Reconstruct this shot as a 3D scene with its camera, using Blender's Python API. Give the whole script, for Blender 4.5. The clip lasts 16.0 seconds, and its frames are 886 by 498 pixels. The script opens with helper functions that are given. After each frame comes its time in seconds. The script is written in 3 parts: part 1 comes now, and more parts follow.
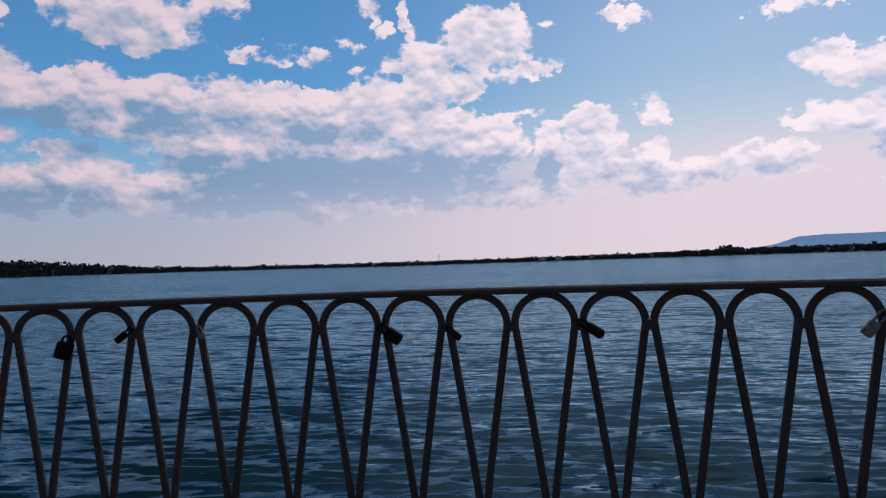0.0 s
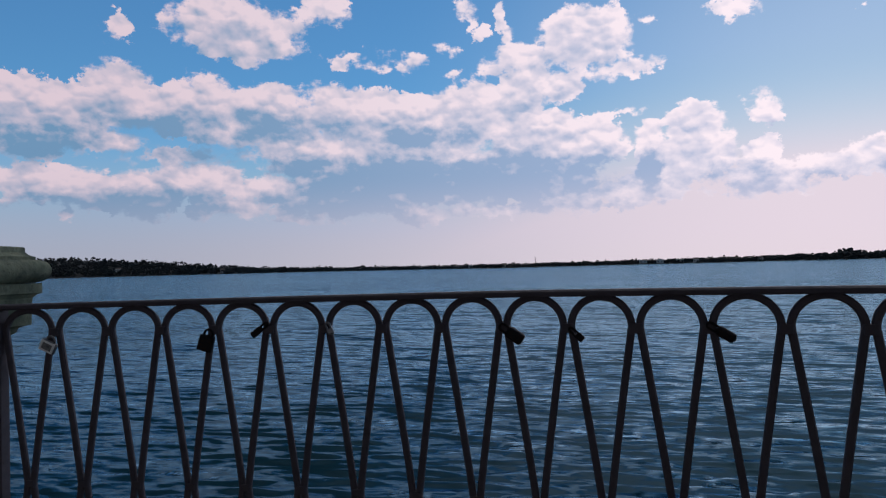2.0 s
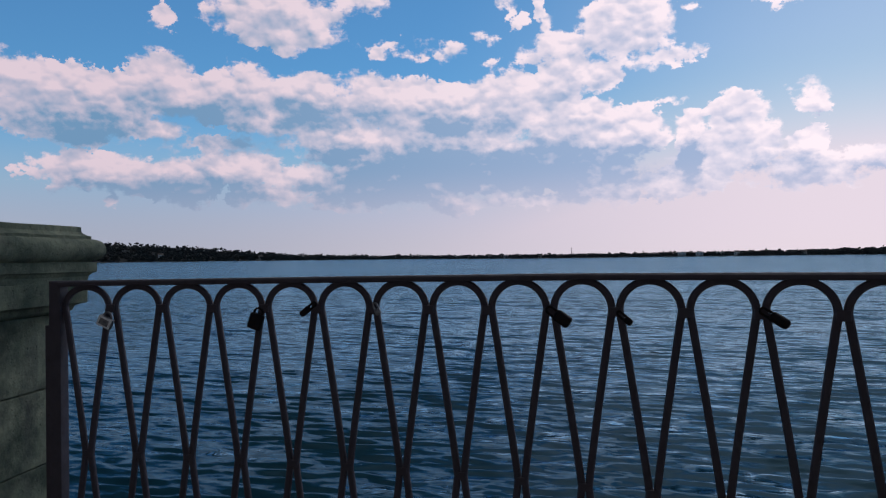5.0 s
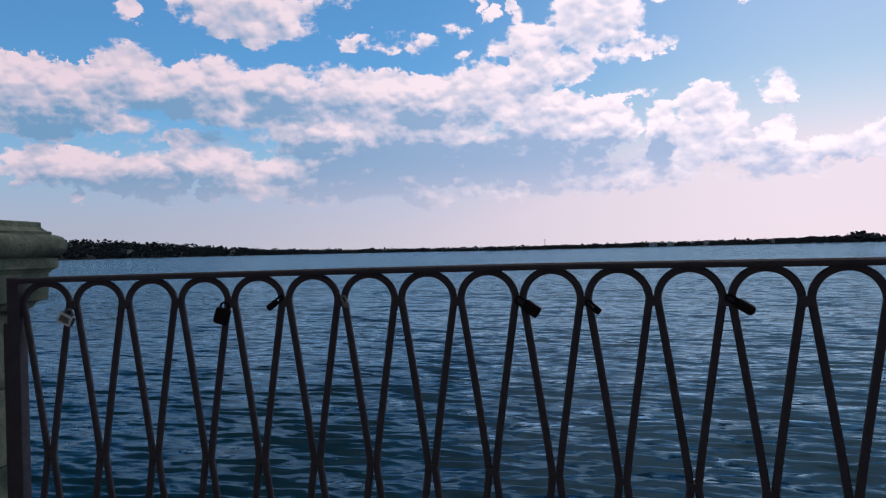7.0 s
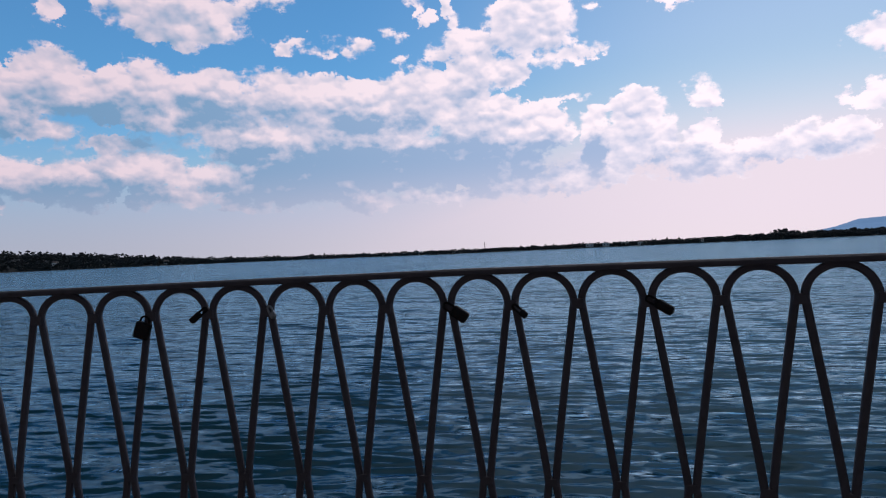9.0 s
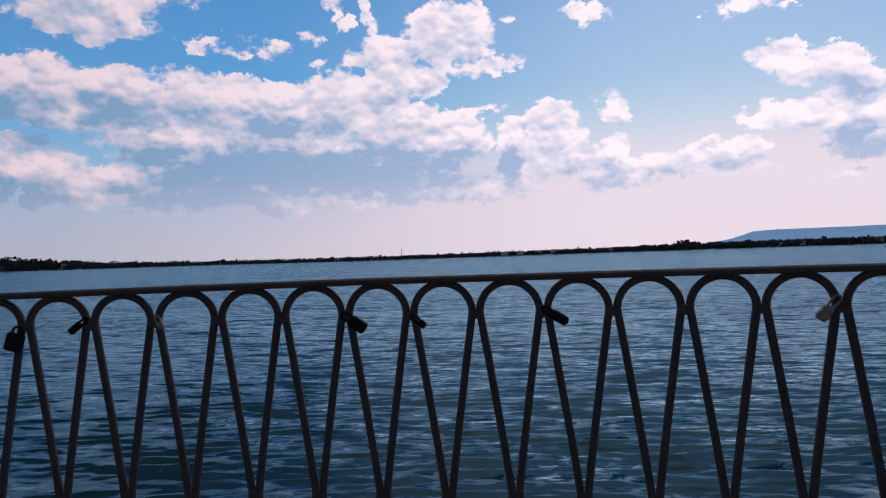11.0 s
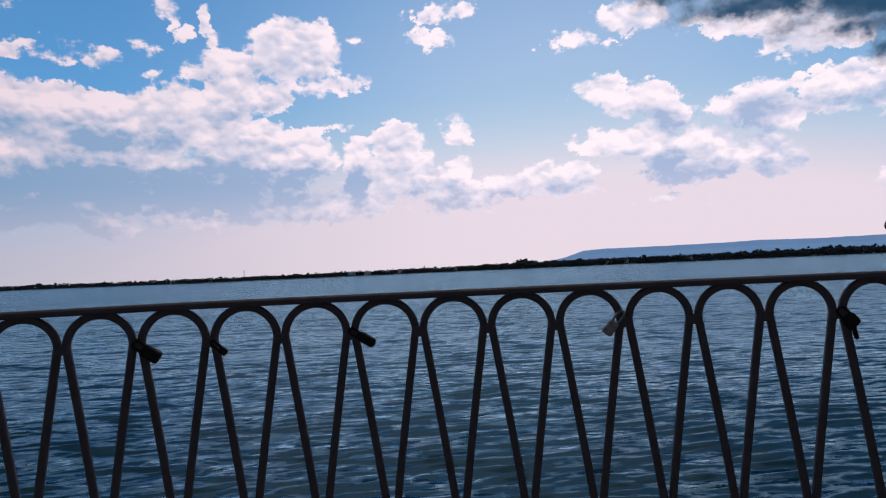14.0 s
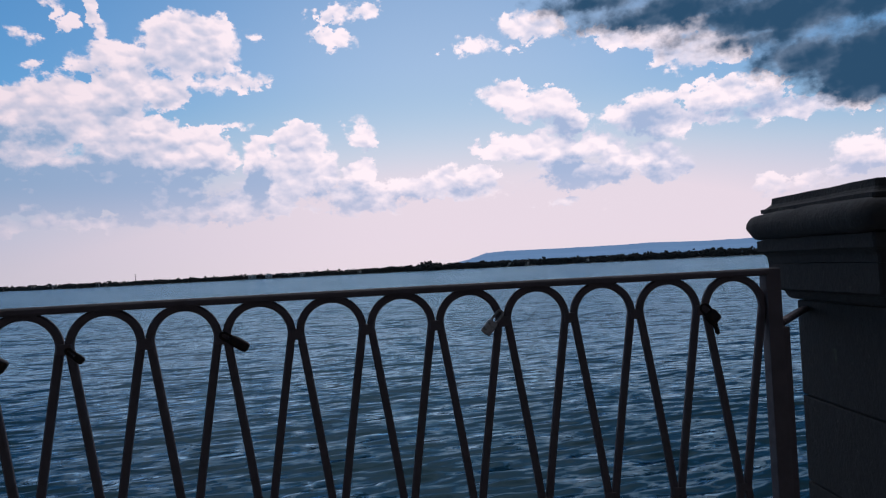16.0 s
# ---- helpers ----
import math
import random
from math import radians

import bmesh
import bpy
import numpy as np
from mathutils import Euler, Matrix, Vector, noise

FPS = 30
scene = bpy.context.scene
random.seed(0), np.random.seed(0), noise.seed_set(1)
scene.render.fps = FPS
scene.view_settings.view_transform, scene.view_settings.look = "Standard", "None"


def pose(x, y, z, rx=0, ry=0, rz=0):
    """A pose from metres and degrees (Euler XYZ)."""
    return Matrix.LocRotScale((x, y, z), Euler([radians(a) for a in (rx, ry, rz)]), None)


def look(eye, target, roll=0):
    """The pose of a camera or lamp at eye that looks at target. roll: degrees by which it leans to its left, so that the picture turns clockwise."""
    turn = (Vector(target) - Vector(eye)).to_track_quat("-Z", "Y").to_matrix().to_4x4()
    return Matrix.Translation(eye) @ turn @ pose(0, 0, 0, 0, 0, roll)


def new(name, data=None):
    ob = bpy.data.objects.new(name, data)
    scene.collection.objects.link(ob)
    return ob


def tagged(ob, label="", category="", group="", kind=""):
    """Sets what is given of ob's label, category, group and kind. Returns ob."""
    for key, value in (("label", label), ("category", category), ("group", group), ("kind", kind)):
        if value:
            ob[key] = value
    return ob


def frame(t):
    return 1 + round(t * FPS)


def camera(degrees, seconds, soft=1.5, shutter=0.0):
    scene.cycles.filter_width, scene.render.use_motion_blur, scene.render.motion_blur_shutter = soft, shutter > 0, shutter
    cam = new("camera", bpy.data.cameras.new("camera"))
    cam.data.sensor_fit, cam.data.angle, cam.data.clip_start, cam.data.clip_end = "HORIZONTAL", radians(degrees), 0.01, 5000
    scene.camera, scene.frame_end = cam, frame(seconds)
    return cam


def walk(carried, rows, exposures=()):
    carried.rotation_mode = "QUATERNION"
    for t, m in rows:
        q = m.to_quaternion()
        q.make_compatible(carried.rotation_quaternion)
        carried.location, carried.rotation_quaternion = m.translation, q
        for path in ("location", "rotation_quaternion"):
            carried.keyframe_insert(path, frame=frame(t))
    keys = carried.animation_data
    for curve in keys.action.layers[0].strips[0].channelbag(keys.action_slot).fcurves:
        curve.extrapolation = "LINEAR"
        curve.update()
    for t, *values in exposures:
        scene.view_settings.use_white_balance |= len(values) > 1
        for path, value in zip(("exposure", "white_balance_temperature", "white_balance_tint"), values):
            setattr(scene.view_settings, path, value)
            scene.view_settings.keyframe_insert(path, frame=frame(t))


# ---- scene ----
cam = camera(65.7, 16.0, soft=1.25)

# seconds, x, y, z, yaw, pitch, lean to the left
PATH = [
    (0.0, 0.281, -1.654, 1.211, 9.63, 1.01, -1.94),
    (0.5, 0.265, -1.664, 1.212, 12.19, 1.52, -2.13),
    (1.0, 0.251, -1.672, 1.212, 14.33, 1.55, -2.06),
    (1.5, 0.238, -1.681, 1.210, 16.02, 1.57, -1.89),
    (2.0, 0.223, -1.687, 1.209, 17.63, 1.42, -1.57),
    (2.5, 0.214, -1.694, 1.206, 18.96, 1.30, -1.66),
    (3.0, 0.207, -1.697, 1.203, 19.67, 1.27, -1.25),
    (3.5, 0.198, -1.704, 1.200, 20.58, 0.97, -0.85),
    (4.0, 0.195, -1.704, 1.196, 20.93, 0.92, -0.80),
    (6.5, 0.199, -1.693, 1.186, 19.16, -0.05, -1.17),
    (7.0, 0.204, -1.685, 1.185, 18.45, -0.03, -1.48),
    (7.5, 0.214, -1.677, 1.187, 17.32, 0.20, -1.81),
    (8.0, 0.221, -1.675, 1.189, 16.01, 0.20, -1.99),
    (10.5, 0.263, -1.654, 1.192, 8.70, 0.32, -2.60),
    (11.0, 0.274, -1.646, 1.194, 6.54, 0.47, -2.00),
    (11.5, 0.285, -1.643, 1.192, 4.47, 0.66, -1.81),
    (12.0, 0.297, -1.638, 1.194, 2.59, 1.00, -1.67),
    (12.5, 0.315, -1.633, 1.196, -0.11, 1.47, -1.43),
    (13.0, 0.329, -1.633, 1.195, -2.30, 1.79, -1.23),
    (13.5, 0.346, -1.632, 1.196, -3.90, 1.81, -1.95),
    (14.0, 0.368, -1.628, 1.194, -6.23, 1.63, -2.57),
    (14.5, 0.387, -1.622, 1.190, -8.74, 1.40, -2.79),
    (15.0, 0.401, -1.620, 1.188, -10.57, 1.32, -2.78),
    (15.5, 0.415, -1.617, 1.188, -12.40, 1.43, -2.68),
    (16.0, 0.429, -1.615, 1.187, -14.20, 1.45, -2.82),
]
walk(cam, [(t, pose(x, y, z, 90 + pitch, 0, yaw) @ pose(0, 0, 0, 0, 0, lean)) for t, x, y, z, yaw, pitch, lean in PATH],
     [(0.0, -0.05), (1.0, 0.0), (4.2, -0.02), (6.3, 0.16), (8.2, 0.16), (10.3, 0.06), (11.5, 0.08), (12.5, -0.02), (14.0, 0.05), (16.0, 0.03)])

# ---- the clouds: azimuth and elevation in degrees, half width, half height ----
TOP_LEFT = [(-34.0, 18.7, 5.37, 2.29), (-36.6, 20.0, 2.63, 1.62), (-27.1, 20.6, 2.34, 1.17), (-30.8, 17.8, 2.3, 1.06), (-42.6, 18.2, 1.06, 0.8)]
PUFFS = [(-27.8, 17.2, 0.42, 0.3), (-26.0, 16.6, 0.85, 0.44), (-24.3, 17.0, 0.76, 0.39), (-23.4, 16.4, 0.95, 0.31), (-22.2, 17.4, 0.76, 0.35), (-19.7, 16.6, 1.42, 0.74), (-13.2, 15.9, 1.17, 0.48), (-16.5, 17.7, 0.66, 0.3), (-16.3, 15.8, 0.66, 0.31)]
ANVIL = [(-5.2, 18.2, 4.18, 2.07), (-2.7, 15.2, 2.79, 0.76), (-15.3, 20.6, 0.9, 0.6), (-14.6, 19.8, 0.5, 0.55), (-13.8, 18.8, 0.5, 0.6), (-12.4, 19.8, 0.55, 0.8), (-11.8, 18.4, 0.6, 0.7), (-10.8, 17.3, 0.95, 0.7), (-8.0, 14.4, 2.16, 1.44), (-10.2, 16.6, 2.75, 1.2), (-6.1, 16.6, 3.55, 1.27)]
BANK_LEFT = [(-52.0, 12.8, 5.17, 1.85), (-49.6, 10.7, 4.71, 2.21), (-42.8, 13.7, 2.64, 2.0), (-36.7, 13.5, 3.06, 1.82), (-40.2, 12.2, 4.62, 1.71), (-31.8, 13.0, 3.41, 2.21), (-27.2, 12.7, 2.8, 2.16), (-34.1, 11.4, 4.91, 1.55), (-45.6, 12.0, 3.2, 1.9), (-43.5, 9.9, 2.6, 0.9)]
BANK_RIGHT = [(-23.4, 12.2, 4.01, 2.36), (-19.2, 11.9, 3.78, 2.27), (-14.9, 12.5, 3.98, 2.7), (-11.2, 13.5, 2.76, 2.13), (-9.4, 10.5, 4.09, 2.25), (-5.4, 9.6, 3.3, 2.13), (-19.5, 10.7, 8.0, 1.9), (-28.5, 9.9, 6.1, 1.5), (-9.9, 15.6, 1.9, 1.9), (-18.7, 9.6, 5.65, 2.07), (-29.1, 9.7, 5.08, 1.6)]
BANK_LOW = [(-47.4, 6.7, 4.14, 1.42), (-42.3, 6.1, 4.48, 1.74), (-36.8, 7.3, 3.7, 1.48), (-31.0, 6.5, 4.11, 1.29), (-34.6, 5.1, 3.11, 0.91), (-46.6, 4.6, 0.61, 0.68), (-37.5, 9.0, 4.2, 0.65), (-29.5, 8.4, 3.4, 0.9)]
BANK_BASE = [(-23.5, 7.2, 7.04, 2.56), (-15.0, 7.5, 6.99, 2.55), (-8.6, 7.0, 4.96, 2.28), (-25.4, 5.1, 6.08, 1.4), (-19.8, 4.5, 6.12, 0.75), (-7.7, 4.7, 4.93, 0.82), (-2.4, 5.6, 3.84, 1.25), (0.1, 6.8, 2.48, 2.18)]
TOWER = [(-0.6, 9.3, 1.25, 1.56), (3.0, 10.4, 2.46, 2.02), (4.8, 8.4, 1.47, 2.01), (2.6, 8.2, 2.8, 1.71), (7.5, 7.9, 1.18, 1.47), (6.4, 6.4, 2.81, 1.33), (8.6, 6.2, 1.8, 1.06)]
LOW_RIGHT = [(11.7, 6.5, 2.49, 1.1), (14.9, 7.1, 1.77, 1.17), (17.3, 7.2, 1.81, 0.98), (16.2, 6.3, 3.27, 0.63), (8.0, 5.3, 3.7, 0.56), (21.7, 4.7, 0.37, 0.26), (24.3, 4.7, 0.87, 0.39), (27.7, 4.4, 0.37, 0.25)]
PUFF = [(8.0, 11.4, 1.21, 1.09), (-3.6, 11.9, 1.18, 0.32)]
RIGHT_BANK = [(19.9, 13.6, 2.31, 1.19), (22.9, 12.7, 3.42, 1.46), (24.7, 11.2, 1.96, 1.25), (21.4, 9.4, 3.9, 1.12), (24.2, 8.3, 1.97, 1.78), (27.3, 9.3, 2.06, 1.23), (28.7, 8.3, 1.82, 1.55), (26.5, 6.8, 3.42, 1.09)]
RIGHT_FAR = [(31.7, 12.1, 1.89, 1.08), (29.9, 11.2, 2.85, 1.11), (33.0, 10.5, 2.34, 1.35), (31.9, 8.5, 1.37, 0.87), (32.2, 7.1, 1.87, 1.18)]
TOP_RIGHT = [(7.5, 20.5, 2.71, 0.67), (5.8, 18.6, 1.55, 0.64), (18.3, 17.7, 3.09, 0.7), (23.3, 18.6, 3.01, 0.79), (-0.6, 18.7, 0.48, 0.26)]
STORM_RIM = [(36.0, 15.6, 3.27, 1.43), (31.9, 17.5, 4.73, 1.24), (37.5, 12.1, 3.99, 1.17), (42.0, 10.4, 5.92, 0.81), (22.5, 19.0, 2.56, 1.02), (34.5, 14.8, 1.67, 0.58)]
FAR_RIGHT = [(46.1, 6.8, 2.04, 1.19), (45.0, 5.5, 1.04, 0.56), (40.4, 4.8, 1.29, 0.72), (42.5, 5.0, 1.03, 0.66)]
SHADE_BANK = [(-21.6, 6.9, 6.59, 2.24), (-13.2, 7.0, 6.94, 2.31), (-26.4, 5.3, 6.06, 1.63), (-40.2, 5.2, 5.44, 1.33), (-47.0, 5.1, 3.41, 0.93), (-30.9, 11.5, 4.12, 0.99), (-40.2, 11.1, 4.62, 0.95), (-48.1, 9.8, 3.35, 1.15), (-21.7, 3.9, 6.11, 0.56), (-37.5, 9.1, 4.4, 0.8), (-29.5, 8.2, 3.4, 0.9)]
SHADE_MID = [(-0.7, 7.3, 1.17, 1.97), (-6.8, 4.4, 4.89, 0.64), (-19.7, 10.7, 3.78, 0.82), (6.0, 5.7, 3.02, 0.59), (-5.0, 7.1, 3.51, 1.8), (5.6, 6.9, 1.5, 0.7)]
SHADE_RIGHT = [(16.0, 6.3, 2.62, 0.41), (24.7, 10.8, 1.76, 0.92), (24.9, 6.8, 2.92, 1.36), (28.3, 6.5, 2.2, 0.82), (31.7, 10.3, 1.89, 0.86), (32.6, 6.5, 2.02, 0.55), (11.7, 5.6, 2.72, 0.55)]
SHADE_FAR = [(31.9, 10.6, 2.79, 0.96), (33.0, 6.8, 2.54, 0.71), (45.7, 5.6, 2.06, 0.4), (40.9, 4.3, 2.26, 0.34), (41.3, 11.1, 4.87, 0.73)]
STORM = [(33.3, 18.7, 8.45, 1.37), (42.8, 17.2, 9.51, 1.9), (42.6, 13.9, 3.49, 1.65), (46.8, 12.7, 4.38, 2.84), (28.1, 20.1, 4.92, 1.06), (40.0, 15.6, 4.99, 0.95)]


WHITE_CLOUDS = (TOP_LEFT, PUFFS, ANVIL, BANK_LEFT, BANK_RIGHT, BANK_LOW, BANK_BASE, TOWER, LOW_RIGHT, PUFF,
                RIGHT_BANK, RIGHT_FAR, TOP_RIGHT, STORM_RIM, FAR_RIGHT)
GREY_PARTS = (SHADE_BANK, SHADE_MID, SHADE_RIGHT, SHADE_FAR)
SUN_AZIMUTH, SUN_HEIGHT = 14.0, 66.0


# ---- node helpers ----
class Tree:
    """A small helper that adds nodes to a node tree and links them."""

    def __init__(self, tree):
        self.tree = tree
        tree.nodes.clear()

    def node(self, kind, **settings):
        n = self.tree.nodes.new(kind)
        for key, value in settings.items():
            setattr(n, key, value)
        return n

    def put(self, socket, value):
        if isinstance(value, bpy.types.NodeSocket):
            self.tree.links.new(value, socket)
        elif value is not None:
            socket.default_value = value

    def math(self, op, a, b=None, c=None, clamp=False):
        n = self.node("ShaderNodeMath", operation=op, use_clamp=clamp)
        for i, v in enumerate((a, b, c)):
            self.put(n.inputs[i], v)
        return n.outputs[0]

    def vec(self, op, a, b=None, c=None):
        n = self.node("ShaderNodeVectorMath", operation=op)
        for i, v in enumerate((a, b, c)):
            self.put(n.inputs[i], v)
        return n.outputs["Value"] if op in ("LENGTH", "DOT_PRODUCT") else n.outputs["Vector"]

    def scale(self, a, s):
        n = self.node("ShaderNodeVectorMath", operation="SCALE")
        self.put(n.inputs[0], a), self.put(n.inputs["Scale"], s)
        return n.outputs["Vector"]

    def noise(self, vector, scale, detail=4.0, rough=0.5, lac=2.0, distortion=0.0, colour=False):
        n = self.node("ShaderNodeTexNoise")
        self.put(n.inputs["Vector"], vector), self.put(n.inputs["Scale"], scale), self.put(n.inputs["Detail"], detail)
        self.put(n.inputs["Roughness"], rough), self.put(n.inputs["Lacunarity"], lac), self.put(n.inputs["Distortion"], distortion)
        return n.outputs["Color"] if colour else n.outputs["Fac"]

    def voronoi(self, vector, scale, detail=0.0, rough=0.5, feature="F1", out="Distance"):
        n = self.node("ShaderNodeTexVoronoi", feature=feature)
        n.normalize = True
        self.put(n.inputs["Vector"], vector), self.put(n.inputs["Scale"], scale)
        self.put(n.inputs["Detail"], detail), self.put(n.inputs["Roughness"], rough)
        return n.outputs[out]

    def ramp(self, value, low, high, a=0.0, b=1.0, smooth=True):
        n = self.node("ShaderNodeMapRange", interpolation_type="SMOOTHSTEP" if smooth else "LINEAR")
        for i, v in enumerate((value, low, high, a, b)):
            self.put(n.inputs[i], v)
        return n.outputs[0]

    def mix(self, fac, a, b, blend="MIX"):
        n = self.node("ShaderNodeMix", data_type="RGBA", blend_type=blend)
        self.put(n.inputs[0], fac), self.put(n.inputs[6], a), self.put(n.inputs[7], b)
        return n.outputs[2]


def rgb_node(t, r, g, b):
    n = t.node("ShaderNodeRGB")
    n.outputs[0].default_value = (r, g, b, 1.0)
    return n.outputs[0]


def rgb(r, g, b):
    return (r, g, b, 1.0)


# ---- the sky ----
def make_world():
    world = bpy.data.worlds.new("sky")
    scene.world = world
    world.use_nodes = True
    t = Tree(world.node_tree)
    way = t.node("ShaderNodeTexCoord").outputs["Generated"]
    split = t.node("ShaderNodeSeparateXYZ")
    t.put(split.inputs[0], way)
    x, y, z = split.outputs
    az = t.math("DEGREES", t.math("ARCTAN2", x, y))
    el = t.math("DEGREES", t.math("ARCSINE", z))
    sky = t.node("ShaderNodeTexSky", sky_type="NISHITA", sun_disc=False)
    sky.sun_elevation, sky.sun_rotation, sky.altitude = radians(SUN_HEIGHT), radians(SUN_AZIMUTH), 20
    sky.air_density, sky.dust_density, sky.ozone_density = 1.0, 0.4, 2.0
    blue = t.scale(sky.outputs[0], 0.10)
    blue = t.vec("MINIMUM", t.mix(1.0, blue, rgb(*SKY_TINT), "MULTIPLY"), (0.27, 0.44, 0.66))
    # haze that whitens the sky towards the horizon and below the sun
    side = t.ramp(az, -50.0, 14.0)
    low = t.ramp(el, -1.0, t.ramp(az, -45.0, 20.0, 13.5, 15.0), 1.0, 0.0)
    glow = t.ramp(t.vec("LENGTH", t.vec("MULTIPLY", t.vec("SUBTRACT", way, HAZE_WAY), (1, 1, 1.3))), 0.10, 0.70, 1.0, 0.0)
    veil = t.math("MINIMUM", t.math("ADD", t.math("MULTIPLY", low, 0.92), t.math("MULTIPLY", glow, 0.48)), 0.93)
    haze = t.mix(side, rgb(0.40, 0.40, 0.51), rgb(0.83, 0.70, 0.78))
    base = t.mix(veil, blue, t.mix(t.ramp(el, 5.0, 14.0), haze, t.mix(side, rgb(0.36, 0.47, 0.62), rgb(0.67, 0.73, 0.84))))
    # the plane of the clouds, in degrees
    join = t.node("ShaderNodeCombineXYZ")
    t.put(join.inputs[0], az), t.put(join.inputs[1], el)
    p = join.outputs[0]
    q = t.vec("MULTIPLY", p, (1.0, 1.3, 1.0))
    wide = t.scale(t.vec("SUBTRACT", t.noise(q, 0.28, 2.0, colour=True), (0.5, 0.5, 0.5)), 2.2)
    fine = t.scale(t.vec("SUBTRACT", t.noise(q, 0.9, 5.0, 0.6, colour=True), (0.5, 0.5, 0.5)), 1.7)
    bend = t.vec("MULTIPLY", t.vec("ADD", wide, fine), (1.0, 0.6, 0.0))
    warped = t.vec("ADD", p, bend)
    small = t.scale(fine, 0.25)

    def nearest(groups, shift=None):
        """How deep inside the clouds' outline a direction lies, in degrees."""
        v = warped if shift is None else t.vec("ADD", warped, shift)
        most = None
        for group in groups:
            for a, e, ra, re in group:
                d = t.vec("LENGTH", t.vec("MULTIPLY_ADD", v, (re / ra, 1.0, 0), (-a * re / ra, -e, 0)))
                d = t.math("SUBTRACT", re, d)
                most = d if most is None else t.math("SMOOTH_MAX", most, d, 0.3)
        return most

    def heads(shift):
        """Rounded heads of cloud at two sizes."""
        v = t.vec("ADD", t.vec("ADD", q, small), shift)
        n = t.node("ShaderNodeTexVoronoi", feature="SMOOTH_F1")
        n.normalize = True
        t.put(n.inputs["Vector"], v), t.put(n.inputs["Scale"], 0.36), t.put(n.inputs["Detail"], 2.0)
        t.put(n.inputs["Roughness"], 0.55), t.put(n.inputs["Smoothness"], 0.35)
        cells = t.math("SUBTRACT", 1.0, n.outputs["Distance"])
        return t.math("ADD", t.math("MULTIPLY", cells, 0.8), t.math("MULTIPLY", t.noise(v, 0.45, 3.0, 0.5), 0.7))

    # the cloud's depth here, and along the way to the sun
    here, near, far = heads((0, 0, 0)), heads((0.12, 0.55, 0)), heads((0.3, 1.3, 0))
    body, above = nearest(WHITE_CLOUDS), nearest(WHITE_CLOUDS, (0.4, 1.2, 0))
    grey = nearest(GREY_PARTS)
    storm = nearest((STORM,))
    fray = t.math("SUBTRACT", t.noise(q, 1.3, 7.0, 0.65), 0.5)
    swell = t.math("SUBTRACT", here, 0.88)
    dense = t.math("ADD", t.math("ADD", body, 0.12), t.math("ADD", t.math("MULTIPLY", swell, 1.9), t.math("MULTIPLY", fray, 1.7)))
    edge = t.ramp(t.noise(q, 0.30, 2.0), 0.35, 0.65, 0.14, 0.75)
    cover = t.ramp(dense, 0.0, edge)
    # elsewhere, unseen: broken cloud of the same kind, thickened sunward to brighten the water
    beyond = t.math("MAXIMUM", t.ramp(el, 24.0, 32.0), t.ramp(t.math("ABSOLUTE", az), 56.0, 64.0))
    sunward = t.ramp(t.math("ABSOLUTE", t.math("SUBTRACT", az, SUN_AZIMUTH - 4.0)), 20.0, 46.0, 1.0, 0.0)
    other = t.math("MULTIPLY", t.ramp(t.math("ADD", t.noise(way, 2.4, 8.0, 0.6), t.math("MULTIPLY", sunward, 0.14)), 0.56, 0.72), beyond)
    other = t.math("MULTIPLY", other, t.ramp(el, 0.0, 6.0, 0.0, 0.8))
    cover = t.math("MAXIMUM", cover, other)
    shaded = t.math("ADD", t.math("ADD", above, 0.06), t.math("MULTIPLY", t.math("SUBTRACT", far, 0.88), 1.6))
    buried = t.ramp(shaded, -0.4, 1.5)
    relief = t.math("SUBTRACT", here, near)

    def puffs(scale, seed):
        """Each cell of cloud shaded as a ball lit from above."""
        v = t.vec("ADD", t.vec("ADD", q, t.scale(fine, 0.30)), (seed, seed, 0))
        n = t.node("ShaderNodeTexVoronoi", feature="SMOOTH_F1", voronoi_dimensions="2D")
        t.put(n.inputs["Smoothness"], 0.7)
        t.put(n.inputs["Vector"], v), t.put(n.inputs["Scale"], scale), t.put(n.inputs["Randomness"], 0.9)
        off = t.scale(t.vec("SUBTRACT", v, n.outputs["Position"]), scale)
        return t.vec("DOT_PRODUCT", off, (0.25, 0.95, 0.0))

    balls = t.math("ADD", t.math("MULTIPLY", puffs(0.42, 3.7), 0.50), t.math("MULTIPLY", puffs(1.1, 9.1), 0.32))
    dull = t.ramp(t.math("ADD", grey, t.math("ADD", t.math("MULTIPLY", swell, 1.8), t.math("MULTIPLY", fray, 1.7))), -0.7, 1.05)
    balls = t.math("MULTIPLY", balls, t.ramp(t.noise(q, 0.22, 2.0), 0.35, 0.6, 0.25, 1.0))
    balls = t.math("MULTIPLY", balls, t.math("SUBTRACT", 1.25, t.math("MULTIPLY", dull, 0.55)))
    lit = t.math("ADD", t.math("ADD", t.math("ADD", 0.93, balls), t.math("MULTIPLY", relief, 1.9)), t.math("MULTIPLY", fray, 0.15))
    mottle = t.math("SUBTRACT", t.noise(t.vec("ADD", q, small), 0.5, 3.0, 0.5), 0.5)
    lit = t.math("ADD", lit, t.math("MULTIPLY", mottle, 1.0))
    lit = t.math("SUBTRACT", lit, t.math("MULTIPLY", buried, 0.46))
    lit = t.math("SUBTRACT", lit, t.math("MULTIPLY", dull, 0.82))
    lit = t.ramp(lit, -0.06, 1.0, 0.0, 1.0, False)
    bright = t.mix(side, rgb(0.72, 0.59, 0.67), rgb(1.0, 0.87, 0.94))
    shade = t.mix(side, rgb(0.16, 0.30, 0.48), rgb(0.38, 0.47, 0.68))
    cloud = t.mix(lit, shade, bright)
